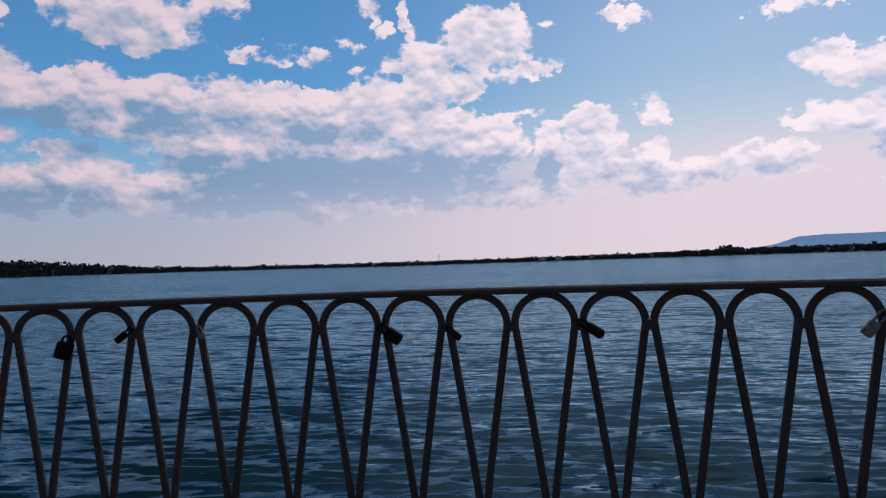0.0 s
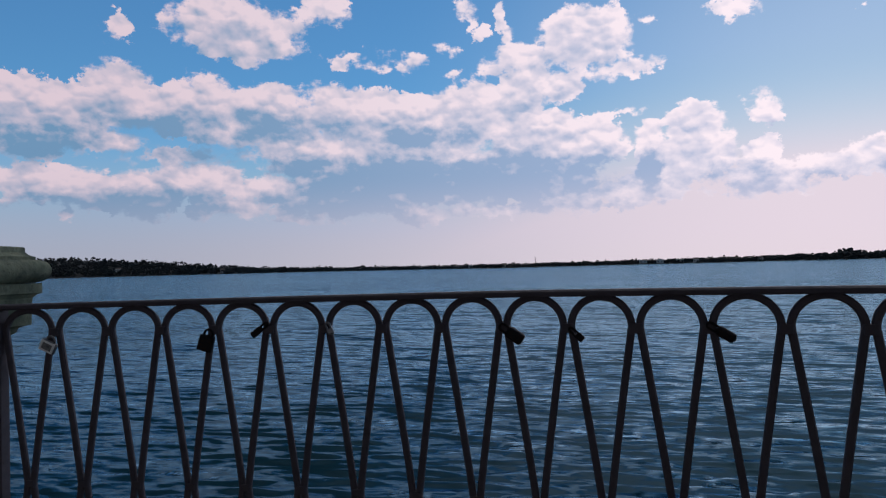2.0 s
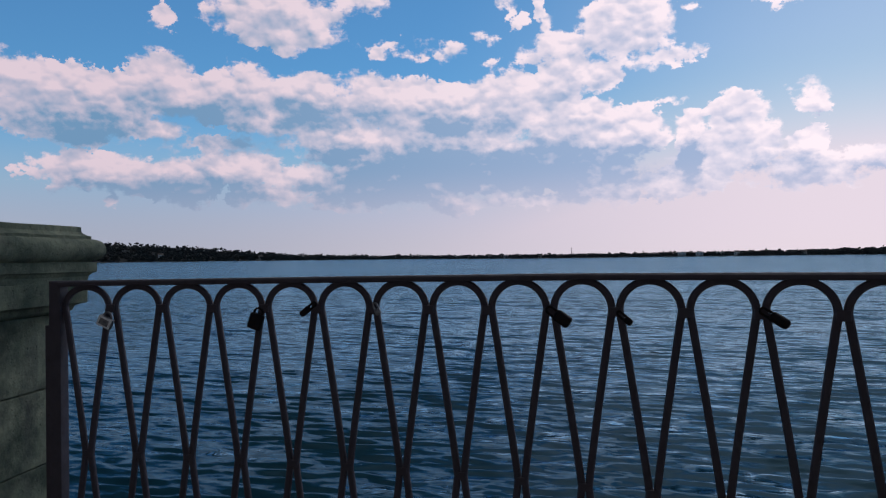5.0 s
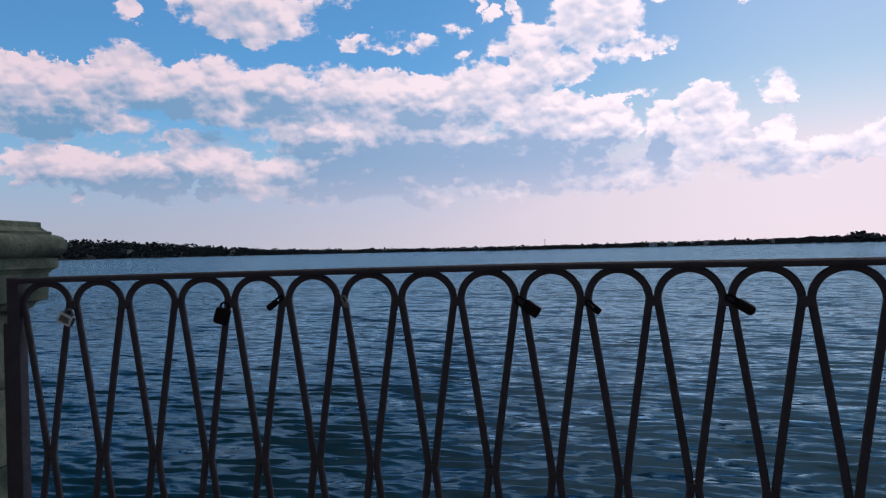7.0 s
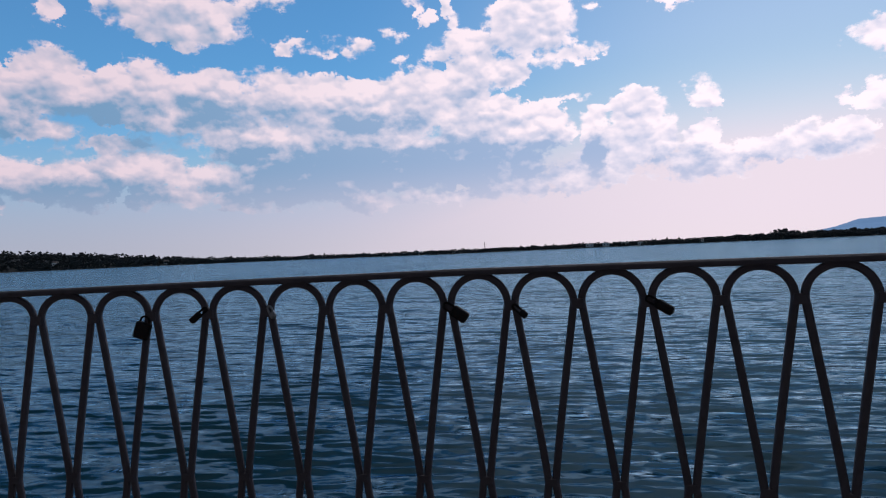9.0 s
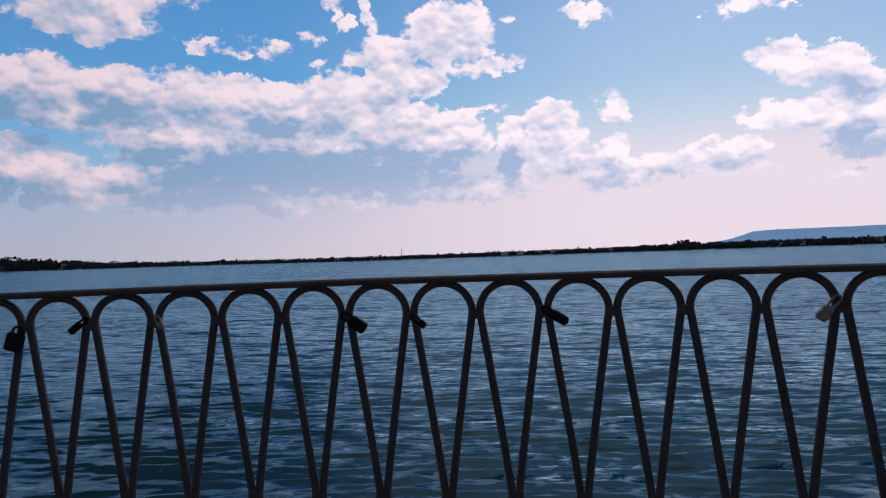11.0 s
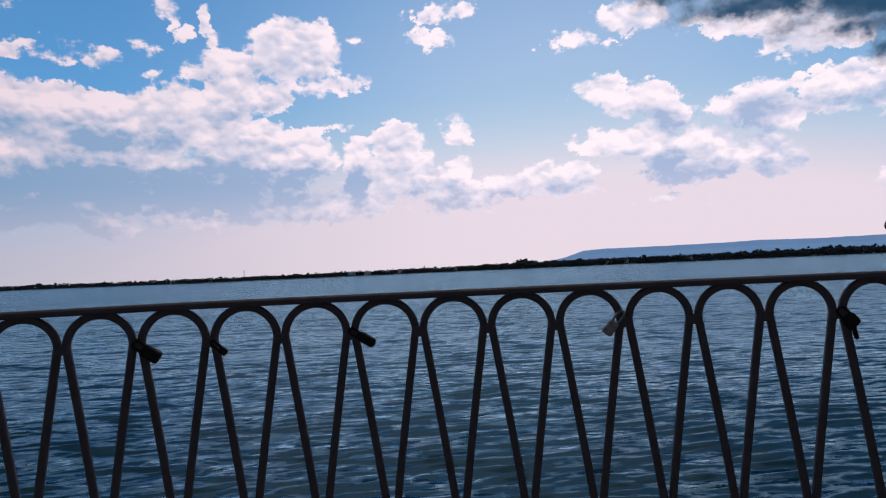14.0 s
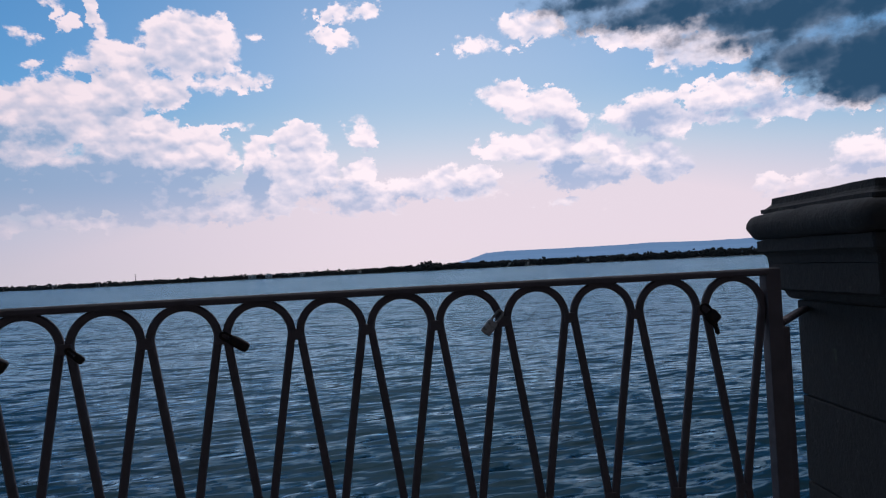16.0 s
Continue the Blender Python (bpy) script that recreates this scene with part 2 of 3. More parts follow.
    cloud = t.mix(t.ramp(el, 1.5, 8.0, 0.7, 0.0), cloud, haze)
    colour = t.mix(cover, base, cloud)
    gloom = t.ramp(t.math("ADD", storm, t.math("ADD", t.math("MULTIPLY", swell, 1.8), fray)), -0.4, 0.8)
    dark = t.mix(t.ramp(t.math("ADD", here, t.math("MULTIPLY", storm, 0.16)), 0.6, 1.15), rgb(0.24, 0.31, 0.44), rgb(0.025, 0.075, 0.15))
    colour = t.mix(gloom, colour, dark)
    # dark cloud overhead, out of view, added to darken the water and pillars
    unseen_deck = t.math("MULTIPLY", t.ramp(el, 22.0, 30.0), t.ramp(t.noise(way, 1.8, 5.0, 0.55), 0.30, 0.62, 0.72, 1.0))
    unseen_deck = t.math("MULTIPLY", unseen_deck, t.math("SUBTRACT", 1.0, t.math("MULTIPLY", sunward, 0.92)))
    colour = t.mix(unseen_deck, colour, t.mix(t.noise(way, 4.0, 5.0), rgb(0.025, 0.052, 0.075), rgb(0.060, 0.090, 0.115)))
    # the bright halo of the veiled sun, added above the view to brighten the water
    halo = t.ramp(t.vec("DOT_PRODUCT", way, SUN_WAY), 0.72, 1.0)
    colour = t.vec("ADD", colour, t.scale(rgb_node(t, 1.0, 0.92, 0.92), t.math("MULTIPLY", halo, 0.75)))
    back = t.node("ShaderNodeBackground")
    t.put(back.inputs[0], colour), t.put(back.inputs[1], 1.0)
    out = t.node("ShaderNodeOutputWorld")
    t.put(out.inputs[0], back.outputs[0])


SKY_TINT = (0.42, 0.80, 1.00)
HAZE_WAY = tuple(look((0, 0, 0), (math.sin(radians(16)), math.cos(radians(16)), 0.12)).to_3x3() @ Vector((0, 0, -1)))
SUN_WAY = (math.sin(radians(SUN_AZIMUTH)) * math.cos(radians(SUN_HEIGHT)),
           math.cos(radians(SUN_AZIMUTH)) * math.cos(radians(SUN_HEIGHT)), math.sin(radians(SUN_HEIGHT)))
make_world()

sun_data = bpy.data.lights.new("sun", "SUN")
sun_data.energy, sun_data.angle, sun_data.color = 0.15, radians(40), (1.0, 0.95, 0.88)
sun = new("sun", sun_data)
sun.matrix_world = look(Vector(SUN_WAY) * 50, (0, 0, 0))


# ---- materials ----
def material(name):
    m = bpy.data.materials.new(name)
    m.use_nodes = True
    t = Tree(m.node_tree)
    bsdf = t.node("ShaderNodeBsdfPrincipled")
    out = t.node("ShaderNodeOutputMaterial")
    t.put(out.inputs[0], bsdf.outputs[0])
    return m, t, bsdf


def bumped(t, bsdf, height, strength, distance):
    b = t.node("ShaderNodeBump")
    t.put(b.inputs["Strength"], strength), t.put(b.inputs["Distance"], distance), t.put(b.inputs["Height"], height)
    t.put(bsdf.inputs["Normal"], b.outputs[0])


def place(t):
    return t.node("ShaderNodeTexCoord").outputs["Object"]


def iron_material():
    m, t, b = material("black_painted_iron")
    v = place(t)
    rust = t.ramp(t.noise(v, 60, 6, 0.65), 0.58, 0.72)
    tone = t.mix(t.noise(v, 14, 4), rgb(0.040, 0.032, 0.039), rgb(0.070, 0.057, 0.068))
    t.put(b.inputs["Base Color"], t.mix(t.math("MULTIPLY", rust, 0.55), tone, rgb(0.040, 0.018, 0.010)))
    t.put(b.inputs["Roughness"], t.ramp(t.noise(v, 35, 3), 0.3, 0.7, 0.48, 0.70))
    bumped(t, b, t.noise(v, 180, 4, 0.6), 0.35, 0.002)
    return m


def metal_material(name, colour, rough, worn):
    m, t, b = material(name)
    v = place(t)
    spots = t.ramp(t.noise(v, 120, 5, 0.6), 0.45, 0.7)
    t.put(b.inputs["Base Color"], t.mix(spots, rgb(*colour), rgb(*worn)))
    t.put(b.inputs["Metallic"], 0.85)
    t.put(b.inputs["Roughness"], t.ramp(t.noise(v, 60, 3), 0.3, 0.7, rough, rough + 0.2))
    bumped(t, b, t.noise(v, 300, 3), 0.2, 0.001)
    return m


def stone_material(name, shade_spread):
    """The last argument: how far shade is painted over the stone, from 0 to 1."""
    m, t, b = material(name)
    v = place(t)
    info = t.node("ShaderNodeObjectInfo")
    v2 = t.vec("ADD", v, t.scale(info.outputs["Random"], 7.0))
    tone = t.mix(t.ramp(t.noise(v2, 6, 7, 0.68), 0.32, 0.68), rgb(0.045, 0.058, 0.040), rgb(0.30, 0.32, 0.21))
    algae = t.ramp(t.noise(v, 2.2, 6, 0.65), 0.42, 0.62)
    tone = t.mix(t.math("MULTIPLY", algae, 0.6), tone, rgb(0.040, 0.066, 0.040))
    pits = t.ramp(t.noise(v2, 55, 5, 0.7), 0.60, 0.70)
    tone = t.mix(t.math("MULTIPLY", pits, 0.7), tone, rgb(0.05, 0.05, 0.045))
    streak = t.ramp(t.noise(t.vec("MULTIPLY", v, (9, 9, 0.9)), 1.0, 5, 0.6), 0.52, 0.68)
    tone = t.mix(t.math("MULTIPLY", streak, 0.45), tone, rgb(0.07, 0.075, 0.06))
    # black patches that stand in for shade, wide on the right pillar
    shade_patches = t.ramp(t.noise(t.vec("MULTIPLY", v, (1, 1, 0.6)), 5.0, 7, 0.7), 0.70 - 0.55 * shade_spread, 0.85 - 0.55 * shade_spread)
    tone = t.mix(shade_patches, tone, t.mix(pits, rgb(0.020, 0.020, 0.021), rgb(0.040, 0.039, 0.038)))
    t.put(b.inputs["Base Color"], tone)
    t.put(b.inputs["Roughness"], 0.9)
    h = t.math("SUBTRACT", t.math("ADD", t.noise(v2, 28, 6, 0.65), t.math("MULTIPLY", t.noise(v2, 120, 4), 0.4)), t.math("MULTIPLY", pits, 0.8))
    bumped(t, b, h, 0.7, 0.008)
    return m


def paving_material():
    m, t, b = material("grey_paving")
    v = place(t)
    t.put(b.inputs["Base Color"], t.mix(t.noise(v, 2.5, 6, 0.6), rgb(0.13, 0.122, 0.115), rgb(0.22, 0.21, 0.195)))
    t.put(b.inputs["Roughness"], 0.85)
    bumped(t, b, t.noise(v, 40, 5), 0.4, 0.004)
    return m


def plaster_material():
    m, t, b = material("dull_plaster")
    v = place(t)
    t.put(b.inputs["Base Color"], t.mix(t.noise(v, 0.7, 6, 0.6), rgb(0.20, 0.19, 0.185), rgb(0.30, 0.285, 0.27)))
    t.put(b.inputs["Roughness"], 0.9)
    bumped(t, b, t.noise(v, 30, 5), 0.3, 0.004)
    return m


def water_material():
    m = bpy.data.materials.new("sea_water")
    m.use_nodes = True
    t = Tree(m.node_tree)
    geo = t.node("ShaderNodeNewGeometry")
    v = geo.outputs["Position"]
    n = None
    for sx, sy, amount, turn in ((0.22, 0.75, 0.36, 0.05), (0.5, 1.7, 0.62, 0.12), (1.3, 4.2, 0.52, -0.08), (3.6, 9.0, 0.22, 0.10)):
        mp = t.node("ShaderNodeMapping")
        mp.inputs["Rotation"].default_value = (0, 0, turn)
        t.put(mp.inputs["Vector"], v)
        c = t.noise(t.vec("MULTIPLY", mp.outputs[0], (sx, sy, 0.0)), 1.0, 2.0, 0.5, colour=True)
        s = t.vec("MULTIPLY", t.vec("SUBTRACT", c, (0.5, 0.5, 0.5)), (amount * 0.5, amount * 1.7, 0.0))
        n = s if n is None else t.vec("ADD", n, s)
    # calmer lanes and patches of wind
    wind = t.ramp(t.noise(t.vec("MULTIPLY", v, (0.02, 0.06, 0.0)), 1.0, 4.0, 0.6), 0.3, 0.7, 0.75, 1.25)
    bent = t.vec("NORMALIZE", t.vec("ADD", geo.outputs["Normal"], t.scale(n, wind)))
    depth = t.noise(t.vec("MULTIPLY", v, (0.12, 0.2, 0.0)), 1.0, 3.0)
    body = t.node("ShaderNodeBsdfDiffuse")
    t.put(body.inputs["Color"], t.mix(depth, rgb(0.004, 0.024, 0.036), rgb(0.006, 0.034, 0.046)))
    gloss = t.node("ShaderNodeBsdfGlossy")
    t.put(gloss.inputs["Color"], rgb(0.38, 0.62, 0.78)), t.put(gloss.inputs["Roughness"], 0.10)
    t.put(body.inputs["Normal"], bent), t.put(gloss.inputs["Normal"], bent)
    fresnel = t.node("ShaderNodeFresnel")
    t.put(fresnel.inputs["IOR"], 1.333), t.put(fresnel.inputs["Normal"], bent)
    both = t.node("ShaderNodeMixShader")
    t.put(both.inputs[0], t.math("MULTIPLY", t.math("POWER", fresnel.outputs[0], 1.2), 1.15))
    t.put(both.inputs[1], body.outputs[0]), t.put(both.inputs[2], gloss.outputs[0])
    out = t.node("ShaderNodeOutputMaterial")
    t.put(out.inputs[0], both.outputs[0])
    return m


def plain_material(name, dark, light, scale, rough=0.9, glow=None):
    m, t, b = material(name)
    v = place(t)
    tone = t.mix(t.ramp(t.noise(v, scale, 5, 0.6), 0.3, 0.7), rgb(*dark), rgb(*light))
    t.put(b.inputs["Base Color"], tone)
    t.put(b.inputs["Roughness"], rough)
    # the emission paints distance haze on a surface that is no lamp
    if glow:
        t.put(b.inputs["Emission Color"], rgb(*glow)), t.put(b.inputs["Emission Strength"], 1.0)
    return m


IRON = iron_material()
STONE = stone_material("weathered_limestone", 0.15)
# the same limestone with the right pillar's shade painted into its colour
SHADED_STONE = stone_material("shaded_limestone", 0.85)
PAVING = paving_material()
PLASTER = plaster_material()
WATER = water_material()
STEEL = metal_material("dull_steel", (0.30, 0.30, 0.31), 0.35, (0.12, 0.10, 0.09))
DARK_METAL = metal_material("blackened_metal", (0.018, 0.018, 0.020), 0.5, (0.045, 0.025, 0.016))
PALE_PLATE = plain_material("pale_printed_plate", (0.70, 0.70, 0.66), (0.86, 0.86, 0.82), 90, 0.5)
DARK_PRINT = plain_material("dark_print", (0.06, 0.06, 0.06), (0.28, 0.27, 0.25), 160, 0.6)
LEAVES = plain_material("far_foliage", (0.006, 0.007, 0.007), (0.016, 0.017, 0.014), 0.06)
SHORE = plain_material("shore_earth", (0.010, 0.010, 0.009), (0.022, 0.021, 0.018), 0.02)
# the hill's blue distance haze is put into its colour and glow
HAZY_ROCK = plain_material("haze_painted_hill", (0.05, 0.07, 0.10), (0.09, 0.11, 0.14), 0.004, 0.95, (0.075, 0.155, 0.30))
HOUSE_WALL = plain_material("pale_house_wall", (0.40, 0.39, 0.37), (0.55, 0.53, 0.50), 0.1)
ROOF_TILE = plain_material("roof_tile", (0.06, 0.045, 0.038), (0.10, 0.075, 0.06), 0.3)
DARK_GLASS = plain_material("dark_window", (0.02, 0.025, 0.03), (0.03, 0.035, 0.04), 1.0, 0.2)


# ---- mesh helpers ----
def mesh_of(bm, name, mat, smooth=False):
    bmesh.ops.recalc_face_normals(bm, faces=bm.faces)
    me = bpy.data.meshes.new(name)
    bm.to_mesh(me)
    bm.free()
    me.materials.append(mat)
    if smooth:
        me.shade_smooth()
    return me


def part(name, bm, mat, parent, label="", smooth=False, m=None):
    ob = new(name, bm if isinstance(bm, bpy.types.Mesh) else mesh_of(bm, name, mat, smooth))
    ob.parent = parent
    if m is not None:
        ob.matrix_basis = m
    if label:
        ob["label"] = label
    return ob


def thing(name, m, label, category, group="", kind=""):
    ob = new(name)
    ob.empty_display_size = 0.1
    ob.matrix_basis = m
    return tagged(ob, label, category, group, kind)


def box(bm, x0, x1, y0, y1, z0, z1, bevel=0.0):
    r = bmesh.ops.create_cube(bm, size=1.0, matrix=Matrix.Translation(((x0 + x1) / 2, (y0 + y1) / 2, (z0 + z1) / 2)) @ Matrix.Diagonal((x1 - x0, y1 - y0, z1 - z0, 1)))
    if bevel:
        edges = list({e for v in r["verts"] for e in v.link_edges})
        bmesh.ops.bevel(bm, geom=edges, offset=bevel, segments=2, profile=0.5, affect="EDGES")
    return bm


def sweep(bm, points, side, width, depth, closed=False, chamfer=0.25):
    """A bar with a chamfered section along points that lie in a plane; side is that plane's normal."""
    side = Vector(side).normalized()
    w, d = width / 2, depth / 2
    c = min(w, d) * 2 * chamfer
    section = [(-w, -d + c), (-w + c, -d), (w - c, -d), (w, -d + c), (w, d - c), (w - c, d), (-w + c, d), (-w, d - c)]
    pts = [Vector(p) for p in points]
    rings = []
    for i, p in enumerate(pts):
        a = pts[i - 1] if (i or closed) else p
        b = pts[(i + 1) % len(pts)] if (i + 1 < len(pts) or closed) else p
        along = (b - a).normalized()
        across = along.cross(side).normalized()
        rings.append([bm.verts.new(p + across * u + side * v) for u, v in section])
    n = len(rings)
    for i in range(n if closed else n - 1):
        r, s = rings[i], rings[(i + 1) % n]
        for k in range(8):
            bm.faces.new((r[k], r[(k + 1) % 8], s[(k + 1) % 8], s[k]))
    if not closed:
        bm.faces.new(rings[0]), bm.faces.new(rings[-1][::-1])
    return bm


def turned(bm, outline, steps=16):
    """A solid of revolution about z from (radius, height) pairs."""
    rings = []
    for r, h in outline:
        rings.append([bm.verts.new((r * math.cos(2 * math.pi * k / steps), r * math.sin(2 * math.pi * k / steps), h)) for k in range(steps)])
    for r, s in zip(rings, rings[1:]):
        for k in range(steps):
            bm.faces.new((r[k], r[(k + 1) % steps], s[(k + 1) % steps], s[k]))
    bm.faces.new(rings[0][::-1]), bm.faces.new(rings[-1])
    return bm


# ---- the plan ----
SPACING = 0.16          # from one loop of the railing to the next
LOOPS = 20
BAR = 0.0180             # width of a loop's iron bar
BOW = -0.0697           # the railing bows out to sea: y = BOW * x * x
JOINT = 1.05            # height at which neighbouring loops touch
CROSS = JOINT - 0.430   # height at which a loop's legs meet
SEA = -3.2
END = LOOPS * SPACING / 2


def on_curve(x, z=0.0, y=0.0):
    """The pose of a piece of the railing at x, turned along the bow."""
    return pose(x, BOW * x * x + y, z, 0, 0, math.degrees(math.atan(2 * BOW * x)))


# ---- setting: promenade, sea wall, unseen wall behind, water ----
def edge_y(x):
    xx = max(-2.4, min(2.4, x))
    return BOW * xx * xx + 0.32 + 2 * BOW * xx * (x - xx) * 0.6


def build_promenade():
    bm = bmesh.new()
    xs = [-30 + i for i in range(28)] + [-2.4 + 0.2 * i for i in range(25)] + [3 + i for i in range(28)]
    front = [bm.verts.new((x, edge_y(x), 0)) for x in xs]
    back = [bm.verts.new((x, -7.2, 0)) for x in xs]
    top = [bm.faces.new((back[i], back[i + 1], front[i + 1], front[i])) for i in range(len(xs) - 1)]
    low = bmesh.ops.extrude_face_region(bm, geom=top)
    for v in low["geom"]:
        if isinstance(v, bmesh.types.BMVert):
            v.co.z = -0.25
    ob = new("pavement", mesh_of(bm, "pavement", PAVING))
    tagged(ob, "grey stone paving of the seafront promenade", "pavement", kind="structure")
    bm = bmesh.new()
    front = [(x, edge_y(x) - 0.08) for x in xs]
    rows = [[bm.verts.new((x, y - (0.0 if k in (0, 1) else 0.7), (-0.25, SEA - 3, SEA - 3, -0.25)[k])) for x, y in front] for k in range(4)]
    for k in range(4):
        a, b = rows[k], rows[(k + 1) % 4]
        for i in range(len(xs) - 1):
            bm.faces.new((a[i], a[i + 1], b[i + 1], b[i]))
    ob = new("sea_wall", mesh_of(bm, "sea_wall", STONE))
    tagged(ob, "weathered stone wall below the promenade's edge", "sea wall", kind="structure")
    # an unseen wall added to block the sky behind and bounce light forward
    bm = box(bmesh.new(), -30, 30, -7.4, -7.0, -0.25, 14.0)
    tagged(new("unseen_wall_south", mesh_of(bm, "unseen_wall_south", PLASTER)), "plain dull plaster wall, unseen, added behind the camera to shape the light", "wall", kind="structure")


def build_water():
    """One sheet to the horizon, with waves where the camera can tell them apart."""
    rng = np.random.default_rng(5)
    angles = np.radians(np.linspace(-75, 75, 640))
    radii = np.concatenate([1.6 * (150 / 1.6) ** np.linspace(0, 1, 820), [220, 400, 700, 1200, 2200, 4600]])
    r, a = np.meshgrid(radii, angles, indexing="ij")
    x, y = 0.3 + r * np.sin(a), -1.6 + r * np.cos(a)
    z = np.zeros_like(x)
    cell = np.maximum(r * (angles[1] - angles[0]), np.gradient(radii)[:, None])
    for _ in range(60):
        length = 0.22 * (0.8 / 0.22) ** rng.random()
        way = radians(94) + rng.normal(0, 0.26)
        size = 0.0060 * length
        fade = np.clip((length / cell - 2.5) / 3.0, 0, 1)
        s = np.sin(2 * np.pi / length * (x * math.cos(way) + y * math.sin(way)) + rng.random() * 6.28)
        z += size * fade * (s + 0.25 * s * s)
    verts = np.stack([x, y, SEA + z], -1).reshape(-1, 3)
    n, k = x.shape
    i = np.arange((n - 1) * k).reshape(n - 1, k)[:, :-1]
    faces = np.stack([i, i + 1, i + k + 1, i + k], -1).reshape(-1, 4)
    me = bpy.data.meshes.new("water")
    me.from_pydata(verts.tolist(), [], faces.tolist())
    me.materials.append(WATER)
    me.shade_smooth()
    tagged(new("water", me), "dark blue rippled sea of a wide bay", "sea", kind="structure")


build_promenade()
build_water()


# ---- the far shore ----
def ring(bm, outline, near, far, base):
    """A strip of land round the bay: outline gives azimuth and height of its top; it falls to the water in front."""
    rows = []
    for az, top in outline:
        s, c = math.sin(radians(az)), math.cos(radians(az))
        rows.append([bm.verts.new((near * s, near * c, base)), bm.verts.new(((near + (far - near) * 0.04) * s, (near + (far - near) * 0.04) * c, base + top * 0.25)),
                     bm.verts.new(((near + far) / 2 * s, (near + far) / 2 * c, base + top)), bm.verts.new((far * s, far * c, base - 2))])
    for a, b in zip(rows, rows[1:]):
        for k in range(3):
            bm.faces.new((a[k], b[k], b[k + 1], a[k + 1]))
    return bm


SHORE_NEAR = 840.0
EYE = 1.2
LAND = [(-75, 26), (-52, 26), (-46, 26), (-42, 22), (-38, 14), (-33, 6.5), (-26, 3), (-8, 1.5), (4, 2), (14, 3), (24, 3), (40, 4), (75, 5)]


def reach(az):
    """How much farther off the western shore lies."""
    return float(np.interp(az, [-75, -45, -30, -14], [2.4, 2.4, 1.7, 1.0]))


def set_back(x, y, z):
    """A point of the shore moved out to its true distance, grown in proportion, its foot in the water."""
    k = reach(math.degrees(math.atan2(x, y)))
    return x * k, y * k, max(SEA - 0.5, EYE + (z - EYE) * k)


def land_height(az):
    return float(np.interp(az, [a for a, _ in LAND], [h for _, h in LAND]))


def tree_height(az):
    return float(np.interp(az, [-75, -46, -38, -30, -18, -6, 6, 14, 20, 40, 75], [8, 8, 8, 6, 5.0, 5.2, 5.8, 7.5, 7.5, 7.5, 8]))


def build_far_shore():
    bm = ring(bmesh.new(), [(a, land_height(a) + 1.0 * noise.noise((a * 0.7, 0, 0))) for a in range(-75, 76)], SHORE_NEAR, SHORE_NEAR + 420, SEA - 0.5)
    for v in bm.verts:
        v.co = set_back(*v.co)
    tagged(new("ground", mesh_of(bm, "ground", SHORE)), "low dark land along the far side of the bay", "shore", kind="structure")
    rng = random.Random(8)
    clump = bmesh.new()
    bmesh.ops.create_icosphere(clump, subdivisions=1, radius=1.0)
    cv = [v.co.copy() for v in clump.verts]
    cf = [[v.index for v in f.verts] for f in clump.faces]
    clump.free()
    verts, faces = [], []
    az = -66.0
    while az < 66.0:
        row = rng.random()
        dist = SHORE_NEAR + 5 + 190 * row ** 1.6
        tall = tree_height(az) * rng.uniform(0.75, 1.05)
        if 12.7 < az < 13.1:
            tall *= 1.5
        if rng.random() < 0.05:
            tall *= 1.35
        base = SEA - 0.5 + land_height(az) * (0.10 + 0.80 * row)
        wide = tall * rng.uniform(0.25, 0.7)
        for _ in range(9):
            o = Vector((rng.gauss(0, wide * 0.5), rng.gauss(0, 2), base + tall * rng.uniform(0.0, 0.88)))
            s = tall * rng.uniform(0.08, 0.20)
            c = Vector((dist * math.sin(radians(az)), dist * math.cos(radians(az)), 0)) + o
            n = len(verts)
            for co in cv:
                k = s * rng.uniform(0.7, 1.25)
                verts.append(set_back(c.x + co.x * k * 1.3, c.y + co.y * k, c.z + co.z * k))
            faces += [[n + i for i in f] for f in cf]
        az += rng.uniform(0.01, 0.055)
    me = bpy.data.meshes.new("far_trees")
    me.from_pydata(verts, [], faces)
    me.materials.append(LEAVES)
    tagged(new("far_trees", me), "dark line of trees along the far shore", "trees", kind="stuff")
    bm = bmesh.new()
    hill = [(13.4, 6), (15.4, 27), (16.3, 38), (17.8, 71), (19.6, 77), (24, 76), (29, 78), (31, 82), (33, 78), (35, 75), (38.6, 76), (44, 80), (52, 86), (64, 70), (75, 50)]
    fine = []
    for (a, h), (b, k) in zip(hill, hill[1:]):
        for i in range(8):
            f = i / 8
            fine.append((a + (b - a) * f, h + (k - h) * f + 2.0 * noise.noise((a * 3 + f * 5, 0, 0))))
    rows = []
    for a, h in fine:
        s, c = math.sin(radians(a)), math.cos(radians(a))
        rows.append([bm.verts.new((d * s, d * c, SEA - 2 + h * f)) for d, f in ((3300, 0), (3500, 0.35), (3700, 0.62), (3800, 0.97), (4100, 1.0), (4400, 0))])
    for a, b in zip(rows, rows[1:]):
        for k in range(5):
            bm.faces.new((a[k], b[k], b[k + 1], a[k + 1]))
    tagged(new("backdrop", mesh_of(bm, "backdrop", HAZY_ROCK)), "long flat-topped hill behind the far shore, blue haze painted into it", "hill", kind="structure")


